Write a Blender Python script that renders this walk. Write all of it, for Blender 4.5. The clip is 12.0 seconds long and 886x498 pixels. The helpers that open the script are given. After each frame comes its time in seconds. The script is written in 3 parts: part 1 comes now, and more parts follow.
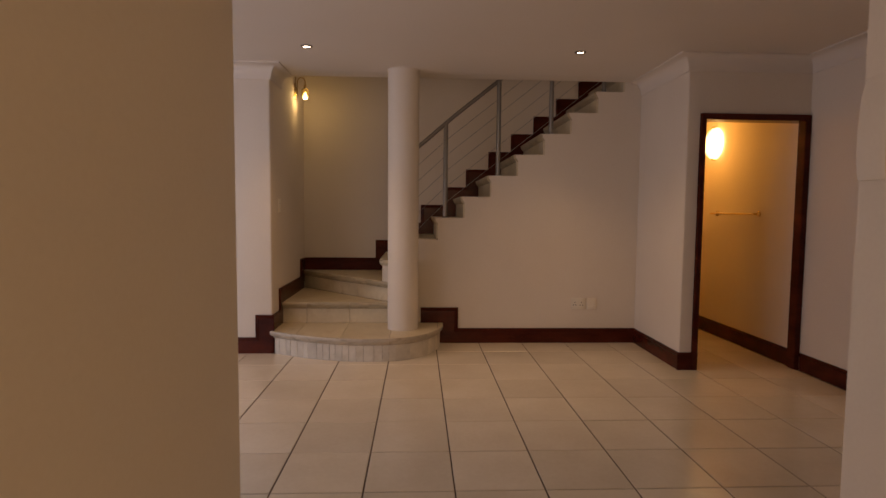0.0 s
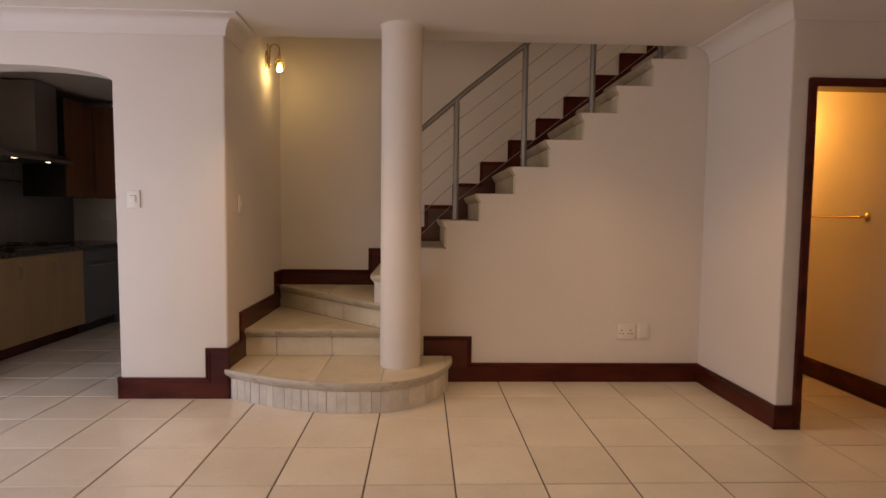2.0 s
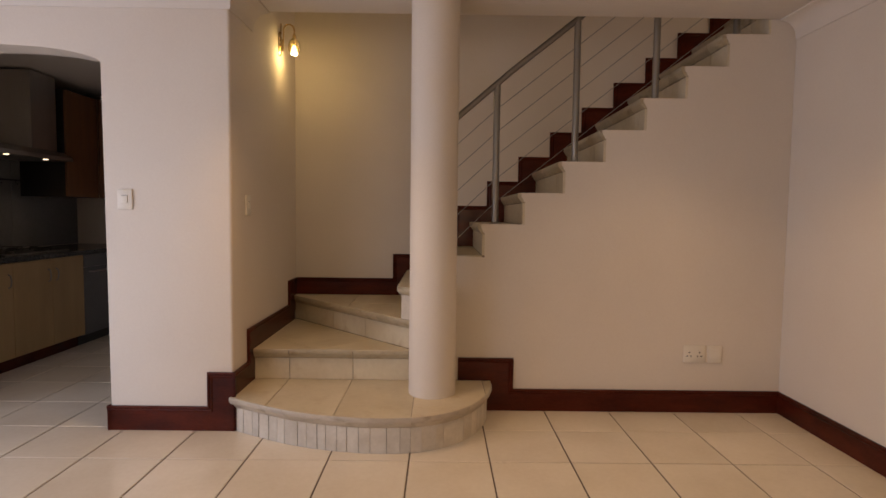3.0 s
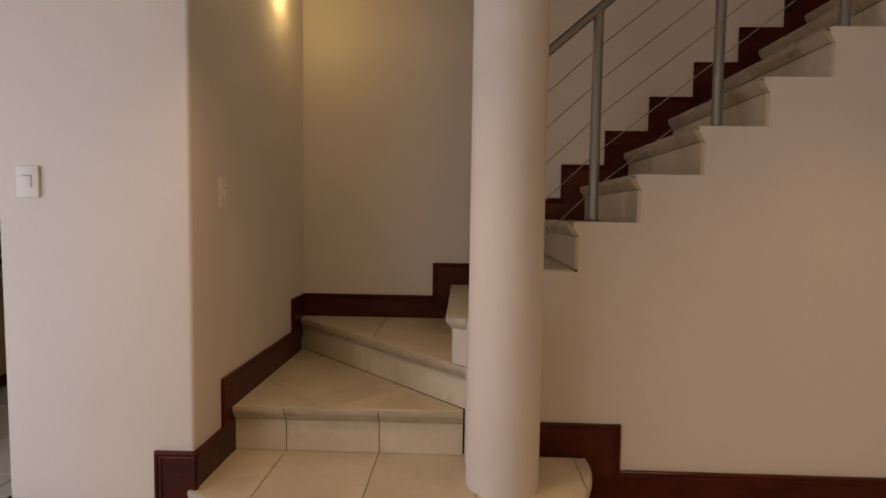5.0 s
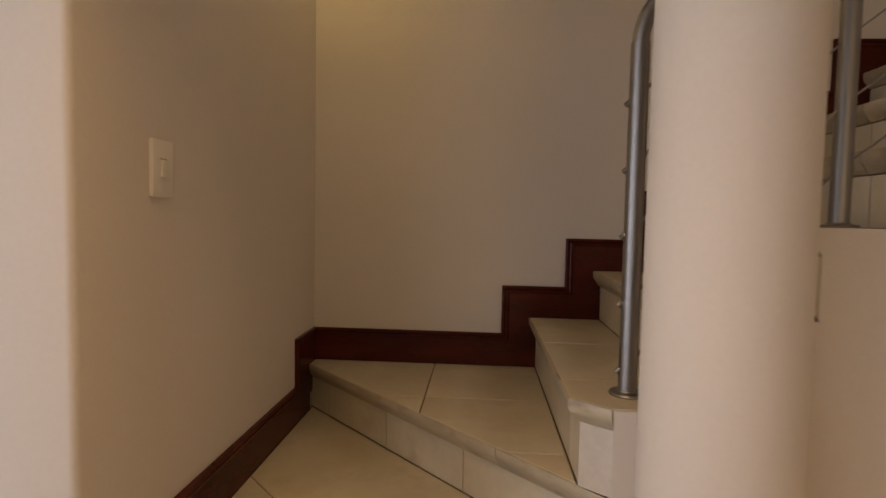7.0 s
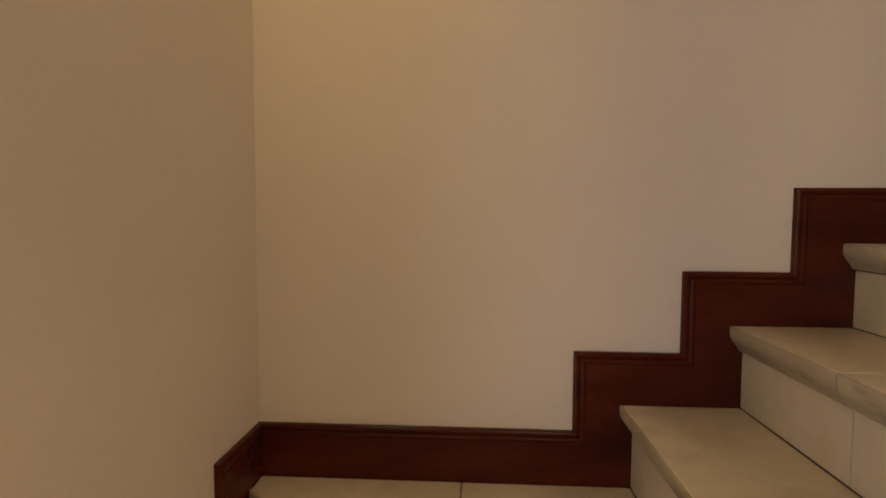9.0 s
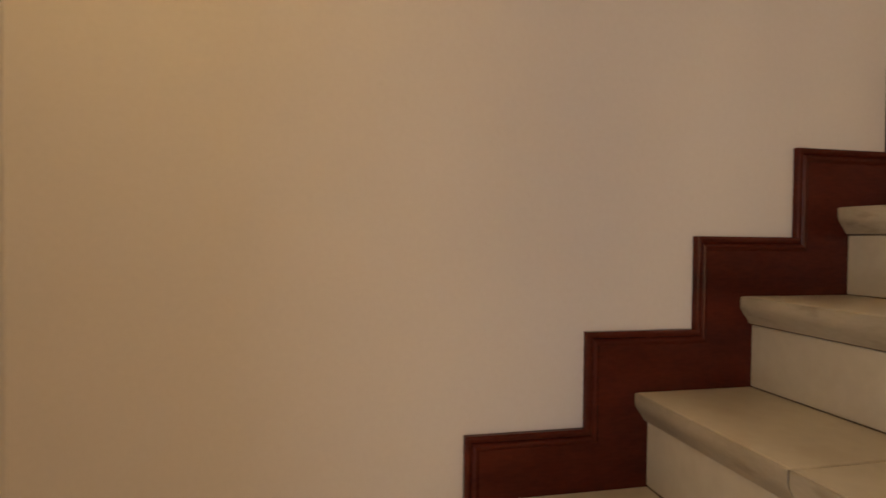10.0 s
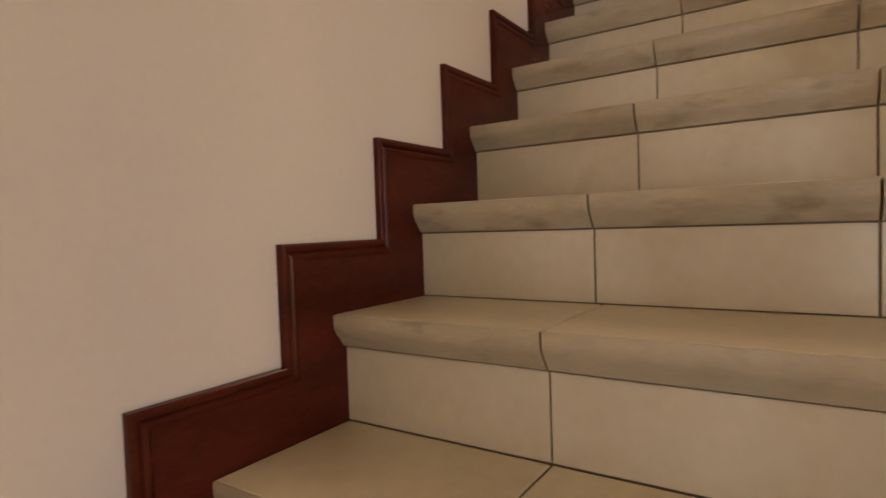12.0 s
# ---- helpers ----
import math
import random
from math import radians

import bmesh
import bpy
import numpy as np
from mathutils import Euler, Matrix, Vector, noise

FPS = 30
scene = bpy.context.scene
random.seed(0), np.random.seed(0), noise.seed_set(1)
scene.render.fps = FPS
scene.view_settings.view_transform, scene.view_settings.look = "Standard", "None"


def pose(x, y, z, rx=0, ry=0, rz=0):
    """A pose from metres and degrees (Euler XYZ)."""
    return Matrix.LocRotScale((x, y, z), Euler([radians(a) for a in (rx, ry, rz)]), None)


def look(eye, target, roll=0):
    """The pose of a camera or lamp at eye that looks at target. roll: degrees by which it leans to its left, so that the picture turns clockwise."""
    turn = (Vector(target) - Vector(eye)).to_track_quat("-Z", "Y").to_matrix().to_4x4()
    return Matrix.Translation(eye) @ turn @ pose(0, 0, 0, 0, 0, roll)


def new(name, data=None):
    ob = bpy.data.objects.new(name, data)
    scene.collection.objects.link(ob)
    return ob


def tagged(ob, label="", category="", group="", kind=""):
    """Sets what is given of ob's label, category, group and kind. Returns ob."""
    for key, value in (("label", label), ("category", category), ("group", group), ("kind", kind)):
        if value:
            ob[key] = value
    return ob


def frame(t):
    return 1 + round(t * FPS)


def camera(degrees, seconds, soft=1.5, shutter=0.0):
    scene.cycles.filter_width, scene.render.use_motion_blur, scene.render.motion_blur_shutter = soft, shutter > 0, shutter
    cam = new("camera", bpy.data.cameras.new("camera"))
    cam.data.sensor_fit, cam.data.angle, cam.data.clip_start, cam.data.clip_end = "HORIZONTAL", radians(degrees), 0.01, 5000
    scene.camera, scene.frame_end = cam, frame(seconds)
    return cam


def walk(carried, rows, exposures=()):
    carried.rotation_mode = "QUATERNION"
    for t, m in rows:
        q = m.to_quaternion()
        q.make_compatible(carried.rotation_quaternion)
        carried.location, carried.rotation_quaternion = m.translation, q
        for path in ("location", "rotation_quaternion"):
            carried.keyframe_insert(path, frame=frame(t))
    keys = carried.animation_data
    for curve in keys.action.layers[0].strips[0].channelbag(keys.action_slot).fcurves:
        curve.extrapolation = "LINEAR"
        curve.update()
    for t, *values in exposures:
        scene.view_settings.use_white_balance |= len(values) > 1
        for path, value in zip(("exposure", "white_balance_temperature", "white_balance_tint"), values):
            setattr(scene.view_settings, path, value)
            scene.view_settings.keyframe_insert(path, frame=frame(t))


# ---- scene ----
cam = camera(77.1, 12.0, soft=1.5, shutter=0.3)
# seconds, x, y, z, yaw, pitch, roll
PATH = [
    (0, 0.571, -0.300, 1.220, -2.56, -3.95, -0.52),
    (0.5, 0.603, -0.030, 1.218, -2.39, -3.87, -0.58),
    (1, 0.567, 0.272, 1.188, -2.70, -3.58, -0.65),
    (1.5, 0.589, 0.546, 1.203, -2.39, -3.71, -0.65),
    (2, 0.583, 0.840, 1.199, -2.13, -3.56, -0.69),
    (2.5, 0.541, 1.128, 1.188, -1.15, -3.42, -0.65),
    (3, 0.478, 1.379, 1.215, -0.32, -3.61, -0.71),
    (5, 0.286, 2.516, 1.179, 2.08, -3.57, -0.79),
    (5.5, 0.240, 2.787, 1.187, 2.92, -3.83, -0.69),
    (6, 0.150, 3.035, 1.186, 3.42, -3.73, -0.90),
    (6.5, 0.081, 3.270, 1.184, 3.58, -3.71, -1.12),
    (7, 0.019, 3.530, 1.163, 3.83, -3.29, -1.16),
    (7.5, -0.049, 3.791, 1.142, 4.69, -3.14, -1.04),
    (7.7, -0.082, 3.878, 1.139, 4.71, -2.93, -1.00),
    (9.3, -0.142, 4.554, 1.246, 2.36, -3.67, 0.30),
    (9.5, -0.159, 4.623, 1.262, -1.14, -2.61, -0.90),
    (10, -0.149, 4.733, 1.272, -12.06, -1.15, -0.60),
    (10.5, -0.071, 4.837, 1.292, -22.70, -1.52, 0.20),
    (11, -0.032, 4.919, 1.310, -33.68, -2.12, 0.70),
    (11.5, 0.006, 4.996, 1.302, -44.77, -2.01, 1.00),
    (12, 0.023, 5.063, 1.300, -56.69, -2.29, 1.90),
]
walk(cam, [(t, pose(x, y, z, 90 + p, r, w)) for t, x, y, z, w, p, r in PATH], exposures=[(0.0, -0.62, 7700, 24), (1.0, -0.31, 7450, 22), (1.5, -0.14, 7200, 21), (2.5, -0.04, 7100, 19), (5.0, -0.17, 6950, 16), (6.5, -0.12, 6950, 14), (7.5, 0.09, 7150, 13), (9.5, 0.79, 7250, 13), (11.0, 0.88, 7200, 15), (12.0, 1.12, 6950, 14)])

# ---- light ----
world = bpy.data.worlds.new("world")
scene.world = world
world.use_nodes = True
_wn = world.node_tree.nodes
_sky = _wn.new("ShaderNodeTexSky")
_sky.sky_type, _sky.sun_disc = "NISHITA", False
_sky.sun_elevation, _sky.sun_rotation = radians(40), radians(60)
world.node_tree.links.new(_sky.outputs[0], _wn["Background"].inputs[0])
_wn["Background"].inputs[1].default_value = 0.1


def lamp(name, kind, where, target, watts, colour, **more):
    data = bpy.data.lights.new(name, kind)
    data.energy, data.color = watts, colour
    for key, value in more.items():
        if key == "size":
            data.shape, data.size, data.size_y = "RECTANGLE", value[0], value[1]
        elif key == "radius":
            data.shadow_soft_size = value
        elif key == "spot":
            data.spot_size, data.spot_blend = radians(value[0]), value[1]
    ob = new(name, data)
    ob.matrix_world = look(where, target)
    return ob


DAY = (0.81, 0.905, 1.18)
WARM = (1.0, 0.66, 0.32)
lamp("window_daylight", "AREA", (-3.66, 2.55, 1.15), (0, 2.55, 1.0), 38, DAY, size=(1.9, 2.0))
lamp("front_window_daylight", "AREA", (-2.35, 0.93, 1.2), (-1.6, 4, 1.0), 19, DAY, size=(1.6, 1.8))
# unseen warm fill added before the closed passage end; no window there
lamp("passage_fill", "AREA", (1.0, -2.3, 1.3), (0.9, 4, 1.1), 20, (1.0, 0.83, 0.56), size=(1.35, 2.1))
# fill added high in the closed stairwell to brighten treads; stands for no built source
lamp("stairwell_fill", "AREA", (3.9, 5.25, 4.6), (1.7, 5.3, 1.6), 11, (1.0, 0.85, 0.68), size=(0.9, 1.2))
for _x in (-0.243, 1.765):
    lamp("downlight_beam", "SPOT", (_x, 3.86, 2.385), (_x, 3.86, 0), 44, WARM, spot=(100, 1.0), radius=0.03)
lamp("sconce_glow", "POINT", (-0.548, 5.33, 2.296), (-0.535, 5.33, 0), 2.5, (1.0, 0.75, 0.32), radius=0.025)
lamp("bathroom_glow", "POINT", (3.24, 5.18, 1.915), (0, 5, 0), 11, (1.0, 0.48, 0.08), radius=0.1)
for _y in (5.82, 6.26):
    lamp("hood_beam", "SPOT", (-2.95, _y, 1.635), (-2.95, _y, 0), 0.8, WARM, spot=(110, 0.5), radius=0.02)

# ---- materials ----


def material(name, rough=0.6, metal=0.0, spec=0.5):
    m = bpy.data.materials.new(name)
    m.use_nodes = True
    b = m.node_tree.nodes["Principled BSDF"]
    b.inputs["Roughness"].default_value = rough
    b.inputs["Metallic"].default_value = metal
    b.inputs["Specular IOR Level"].default_value = spec
    return m, m.node_tree.nodes, m.node_tree.links, b


def mottled(name, a, c, scale=3.0, fine=60.0, rough=0.6, metal=0.0, bump=0.1, spec=0.5, vary=0.0, stretch=(1, 1, 1), stain=None):
    """Two-scale colour noise between a and c, fine relief, optional change from piece to piece and stains."""
    m, n, l, b = material(name, rough, metal, spec)
    co = n.new("ShaderNodeTexCoord")
    mp = n.new("ShaderNodeMapping")
    mp.inputs["Scale"].default_value = stretch
    l.new(co.outputs["Object"], mp.inputs[0])
    source = mp.outputs[0]
    info = None
    if vary:
        info = n.new("ShaderNodeObjectInfo")
        add = n.new("ShaderNodeVectorMath")
        add.operation = "MULTIPLY_ADD"
        comb = n.new("ShaderNodeCombineXYZ")
        for k in range(3):
            l.new(info.outputs["Random"], comb.inputs[k])
        l.new(comb.outputs[0], add.inputs[0])
        add.inputs[1].default_value = (37, 53, 71)
        l.new(source, add.inputs[2])
        source = add.outputs[0]
    big, small = n.new("ShaderNodeTexNoise"), n.new("ShaderNodeTexNoise")
    for tex, s, d in ((big, scale, 4), (small, fine, 3)):
        tex.inputs["Scale"].default_value, tex.inputs["Detail"].default_value = s, d
        l.new(source, tex.inputs["Vector"])
    mix = n.new("ShaderNodeMath")
    mix.operation = "MULTIPLY_ADD"
    l.new(small.outputs[0], mix.inputs[0])
    mix.inputs[1].default_value = 0.35
    l.new(big.outputs[0], mix.inputs[2])
    ramp = n.new("ShaderNodeValToRGB")
    ramp.color_ramp.elements[0].position, ramp.color_ramp.elements[1].position = 0.42, 0.95
    ramp.color_ramp.elements[0].color, ramp.color_ramp.elements[1].color = (*a, 1), (*c, 1)
    l.new(mix.outputs[0], ramp.inputs[0])
    colour = ramp.outputs[0]
    if stain:
        st = n.new("ShaderNodeTexNoise")
        st.inputs["Scale"].default_value, st.inputs["Detail"].default_value = 9.0, 6
        l.new(source, st.inputs["Vector"])
        sr = n.new("ShaderNodeValToRGB")
        sr.color_ramp.elements[0].position, sr.color_ramp.elements[1].position = 0.56, 0.74
        l.new(st.outputs[0], sr.inputs[0])
        mx = n.new("ShaderNodeMix")
        mx.data_type = "RGBA"
        l.new(sr.outputs[0], mx.inputs[0])
        l.new(colour, mx.inputs[6])
        mx.inputs[7].default_value = (*stain, 1)
        colour = mx.outputs[2]
    if vary:
        hsv = n.new("ShaderNodeHueSaturation")
        ma = n.new("ShaderNodeMapRange")
        ma.inputs["To Min"].default_value, ma.inputs["To Max"].default_value = 1 - vary, 1 + vary
        l.new(info.outputs["Random"], ma.inputs[0])
        l.new(ma.outputs[0], hsv.inputs["Value"])
        l.new(colour, hsv.inputs["Color"])
        colour = hsv.outputs[0]
    l.new(colour, b.inputs["Base Color"])
    rr = n.new("ShaderNodeMapRange")
    rr.inputs["To Min"].default_value, rr.inputs["To Max"].default_value = rough * 0.8, min(1.0, rough * 1.2)
    l.new(big.outputs[0], rr.inputs[0])
    l.new(rr.outputs[0], b.inputs["Roughness"])
    if bump:
        bp = n.new("ShaderNodeBump")
        bp.inputs["Strength"].default_value, bp.inputs["Distance"].default_value = bump, 0.004
        l.new(mix.outputs[0], bp.inputs["Height"])
        l.new(bp.outputs[0], b.inputs["Normal"])
    return m


def glowing(name, colour, strength):
    m, n, l, b = material(name)
    b.inputs["Base Color"].default_value = (0.9, 0.85, 0.75, 1)
    b.inputs["Emission Color"].default_value = (*colour, 1)
    b.inputs["Emission Strength"].default_value = strength
    return m


PAINT = mottled("wall_paint", (0.71, 0.625, 0.525), (0.78, 0.70, 0.60), 1.2, 90, 0.75, bump=0.12, spec=0.3)
CEIL = mottled("ceiling_paint", (0.72, 0.65, 0.57), (0.78, 0.71, 0.63), 0.8, 120, 0.85, bump=0.05, spec=0.2)
TILE = mottled("floor_tile", (0.70, 0.61, 0.475), (0.81, 0.73, 0.60), 2.5, 45, 0.19, bump=0.03, vary=0.05)
STEP = mottled("stair_tile", (0.56, 0.47, 0.32), (0.70, 0.61, 0.445), 3.5, 40, 0.32, bump=0.05, vary=0.05, stain=(0.56, 0.455, 0.30))
NOSE = mottled("stair_nosing", (0.385, 0.315, 0.205), (0.54, 0.45, 0.31), 7, 50, 0.42, bump=0.06, vary=0.06, stretch=(1, 1, 3), stain=(0.28, 0.21, 0.13))
NOSE_PALE = mottled("first_step_nosing", (0.42, 0.355, 0.27), (0.58, 0.505, 0.405), 7, 50, 0.42, bump=0.06, vary=0.06, stretch=(1, 1, 3), stain=(0.31, 0.25, 0.18))
STRIP = mottled("step_strip_tile", (0.56, 0.49, 0.39), (0.74, 0.67, 0.56), 9, 60, 0.4, bump=0.08, vary=0.08)
GROUT = mottled("grout", (0.07, 0.045, 0.03), (0.13, 0.085, 0.055), 8, 120, 0.9, bump=0.2)
STRIP_GROUT = mottled("pale_grout", (0.24, 0.185, 0.135), (0.44, 0.36, 0.28), 14, 120, 0.9, bump=0.2)
STEP_GROUT = mottled("stair_grout", (0.18, 0.125, 0.08), (0.26, 0.19, 0.125), 8, 120, 0.9, bump=0.2)
WOOD = mottled("mahogany", (0.036, 0.0062, 0.0036), (0.118, 0.021, 0.0105), 4, 70, 0.21, bump=0.02, spec=0.15, stretch=(0.7, 1, 2.4))
STEEL = mottled("brushed_steel", (0.24, 0.225, 0.205), (0.34, 0.32, 0.295), 4, 200, 0.42, metal=1.0, bump=0.02, stretch=(1, 1, 0.05))
CABLE = mottled("steel_cable", (0.30, 0.28, 0.26), (0.45, 0.42, 0.40), 20, 300, 0.4, metal=1.0, bump=0)
HOOD_STEEL = mottled("hood_steel", (0.46, 0.45, 0.43), (0.58, 0.57, 0.55), 4, 200, 0.34, metal=1.0, bump=0.02, stretch=(1, 1, 0.05))
BRASS = mottled("brass", (0.60, 0.45, 0.22), (0.75, 0.58, 0.32), 9, 90, 0.25, metal=1.0, bump=0)
PLASTIC = mottled("white_plastic", (0.77, 0.705, 0.595), (0.83, 0.765, 0.655), 3, 80, 0.4, bump=0)
BLACK = mottled("black_plastic", (0.012, 0.011, 0.010), (0.025, 0.022, 0.02), 3, 80, 0.5, bump=0)
BEECH = mottled("beech_veneer", (0.34, 0.22, 0.098), (0.43, 0.29, 0.14), 2.0, 30, 0.45, bump=0.02, stretch=(3, 3, 0.5))
CHERRY = mottled("cherry_veneer", (0.15, 0.062, 0.026), (0.22, 0.10, 0.04), 2.5, 30, 0.45, bump=0.03, stretch=(6, 6, 0.6))
GRANITE = mottled("black_granite", (0.008, 0.007, 0.007), (0.05, 0.045, 0.04), 40, 220, 0.15, bump=0)
SPLASH = mottled("grey_splashback", (0.16, 0.16, 0.15), (0.23, 0.23, 0.22), 1.5, 40, 0.2, bump=0)
APPLIANCE = mottled("grey_appliance", (0.10, 0.105, 0.115), (0.14, 0.145, 0.155), 2, 90, 0.35, metal=0.5, bump=0)
HOODGLOW = glowing("hood_lens", (1.0, 0.8, 0.55), 3)
SPOTGLOW = glowing("spot_lens", (1.0, 0.85, 0.65), 14)
BULB = glowing("sconce_bulb", (1.0, 0.82, 0.45), 9)
OPAL = glowing("opal_glass", (1.0, 0.78, 0.38), 5)
GLASS, _n, _l, _b = material("amber_crystal", 0.05)
_b.inputs["Base Color"].default_value = (1.0, 0.90, 0.58, 1)
_b.inputs["Transmission Weight"].default_value = 0.9
_b.inputs["IOR"].default_value = 1.45

# ---- mesh helpers ----


def mesh(name, bm, mat, smooth=False):
    bmesh.ops.recalc_face_normals(bm, faces=bm.faces)
    me = bpy.data.meshes.new(name)
    bm.to_mesh(me)
    bm.free()
    me.materials.append(mat)
    if smooth:
        for p in me.polygons:
            p.use_smooth = True
        me.set_sharp_from_angle(angle=radians(40))
    return me


def part(name, bm, mat, parent, label="", smooth=False):
    ob = new(name, mesh(name, bm, mat, smooth))
    ob.parent = parent
    if label:
        tagged(ob, label)
    return ob


def thing(name, label, category, where=(0, 0, 0), group="", kind=""):
    ob = new(name)
    ob.location = where
    ob.empty_display_size = 0.1
    return tagged(ob, label, category, group, kind)


def solid(name, bm, mat, label, category="", kind="", smooth=False):
    ob = new(name, mesh(name, bm, mat, smooth))
    return tagged(ob, label, category, kind=kind)


def prism(poly, a, b, axis="z", bm=None):
    """A flat polygon pushed from a to b along an axis; poly gives the two other coordinates in x, y, z order."""
    bm = bm or bmesh.new()

    def at(p, v):
        return {"z": (p[0], p[1], v), "y": (p[0], v, p[1]), "x": (v, p[0], p[1])}[axis]
    lo = [bm.verts.new(at(p, a)) for p in poly]
    hi = [bm.verts.new(at(p, b)) for p in poly]
    bm.faces.new(lo)
    bm.faces.new(hi[::-1])
    for i in range(len(poly)):
        j = (i + 1) % len(poly)
        bm.faces.new((lo[j], lo[i], hi[i], hi[j]))
    return bm


def box(x0, x1, y0, y1, z0, z1, bm=None, soft=0.0):
    one = prism([(x0, y0), (x1, y0), (x1, y1), (x0, y1)], z0, z1)
    if soft:
        bmesh.ops.bevel(one, geom=list(one.edges), offset=soft, segments=2, affect="EDGES", profile=0.5)
    if bm is None:
        return one
    join(bm, one)
    return bm


def join(bm, other):
    tmp = bpy.data.meshes.new("tmp")
    other.to_mesh(tmp)
    other.free()
    bm.from_mesh(tmp)
    bpy.data.meshes.remove(tmp)
    return bm


def soften(bm, pick, offset, segments=4):
    """Round the edges whose two ends both satisfy pick."""
    edges = [e for e in bm.edges if pick(e)]
    bmesh.ops.bevel(bm, geom=edges, offset=offset, segments=segments, affect="EDGES", profile=0.5)
    return bm


def tube(points, radius, sides=10, bm=None, caps=True):
    bm = bm or bmesh.new()
    pts = [Vector(p) for p in points]
    rings = []
    side = None
    for i, p in enumerate(pts):
        d = (pts[min(i + 1, len(pts) - 1)] - pts[max(i - 1, 0)]).normalized()
        if side is None:
            side = d.orthogonal().normalized()
        side = (side - d * side.dot(d)).normalized()
        up = d.cross(side)
        rings.append([bm.verts.new(p + radius * (math.cos(a) * side + math.sin(a) * up)) for a in [2 * math.pi * k / sides for k in range(sides)]])
    for r, s in zip(rings, rings[1:]):
        for k in range(sides):
            bm.faces.new((r[k], r[(k + 1) % sides], s[(k + 1) % sides], s[k]))
    if caps:
        bm.faces.new(rings[0][::-1])
        bm.faces.new(rings[-1])
    return bm


def lathe(profile, sides=24, centre=(0, 0, 0), axis="z", bm=None):
    """Turns (radius, height) pairs about an axis through centre."""
    bm = bm or bmesh.new()
    rings = []
    for r, h in profile:
        ring = []
        for k in range(sides):
            a = 2 * math.pi * k / sides
            u, v = r * math.cos(a), r * math.sin(a)
            o = {"z": (u, v, h), "x": (h, u, v), "y": (u, h, v)}[axis]
            ring.append(bm.verts.new(Vector(centre) + Vector(o)))
        rings.append(ring)
    for r, s in zip(rings, rings[1:]):
        for k in range(sides):
            bm.faces.new((r[k], r[(k + 1) % sides], s[(k + 1) % sides], s[k]))
    bm.faces.new(rings[0][::-1])
    bm.faces.new(rings[-1])
    return bm


def clip(poly, p, n):
    """The part of a polygon on the side of the line through p to which n points."""
    out = []
    for a, b in zip(poly, poly[1:] + poly[:1]):
        da = (a[0] - p[0]) * n[0] + (a[1] - p[1]) * n[1]
        db = (b[0] - p[0]) * n[0] + (b[1] - p[1]) * n[1]
        if da >= 0:
            out.append(a)
        if (da > 0 > db) or (da < 0 < db):
            k = da / (da - db)
            out.append((a[0] + k * (b[0] - a[0]), a[1] + k * (b[1] - a[1])))
    return out


def shrink(poly, d):
    """A convex polygon, counter-clockwise, moved in by d on all sides."""
    out = poly
    for a, b in zip(poly, poly[1:] + poly[:1]):
        ex, ey = b[0] - a[0], b[1] - a[1]
        size = math.hypot(ex, ey)
        if size < 1e-6 or len(out) < 3:
            continue
        nx, ny = -ey / size, ex / size
        out = clip(out, (a[0] + nx * d, a[1] + ny * d), (nx, ny))
    return out


def slab_piece(poly, z0, z1, edge=0.002):
    """A tile: a flat polygon with a worn upper edge."""
    top = shrink(poly, edge)
    if len(top) != len(poly):
        return prism(poly, z0, z1)
    bm = bmesh.new()
    rings = [[bm.verts.new((*p, z)) for p in ring] for ring, z in ((poly, z0), (poly, z1 - edge), (top, z1))]
    for r, s in zip(rings, rings[1:]):
        for k in range(len(poly)):
            j = (k + 1) % len(poly)
            bm.faces.new((r[k], r[j], s[j], s[k]))
    bm.faces.new(rings[0][::-1])
    bm.faces.new(rings[-1])
    return bm


def offset(pts, d):
    """An open polyline moved to its right-hand side by d, with mitred corners."""
    out = []
    for i, p in enumerate(pts):
        dirs = []
        for a, b in ((i - 1, i), (i, i + 1)):
            if 0 <= a and b < len(pts):
                v = Vector((pts[b][0] - pts[a][0], pts[b][1] - pts[a][1])).normalized()
                dirs.append(Vector((v.y, -v.x)))
        n = sum(dirs, Vector((0, 0)))
        n = n.normalized()
        n = n / max(0.3, n.dot(dirs[0]))
        out.append((p[0] + n.x * d, p[1] + n.y * d))
    return out


# ---- the plan, in metres ----
RISE, GO = 0.1926, 0.2422
TREAD = [RISE * k for k in range(16)]
TREAD[3] -= 0.007
Y_SIDE, Y_BACK = 4.773, 5.755
X_NOOK, X_RIGHT, X_FAR = -0.652, 2.602, 3.56
Y_PIER, Y_DOOR, Y_FRONT = 4.403, 3.873, 1.03
CEILING = 2.40
SK, SKZ = 0.1375, 0.1253
LIP6 = 0.710


def lip(k):
    return LIP6 + (k - 6) * GO if k > 4 else 0.220


# ---- walls ----
bm = prism([(-3.72, -0.02), (-2.53, -0.02), (-2.53, 1.985)] + [(-1.93 + 0.60 * math.cos(a), 1.985 + 0.10 * math.sin(a)) for a in [math.pi - math.pi * k / 20 for k in range(1, 20)]]
           + [(-1.33, 1.985), (-1.33, -0.02), (X_NOOK, -0.02), (X_NOOK, CEILING), (-3.72, CEILING)], Y_PIER, 4.58, "y")
soften(bm, lambda e: all(abs(v.co.x + 1.33) < 1e-4 or abs(v.co.x - X_NOOK) < 1e-4 for v in e.verts) and all(abs(v.co.y - Y_PIER) < 1e-4 for v in e.verts)
       and abs(e.verts[0].co.z - e.verts[1].co.z) > 1, 0.014)
solid("wall_kitchen", bm, PAINT, "white plastered wall with a low arched opening to the kitchen", "wall", "structure", True)
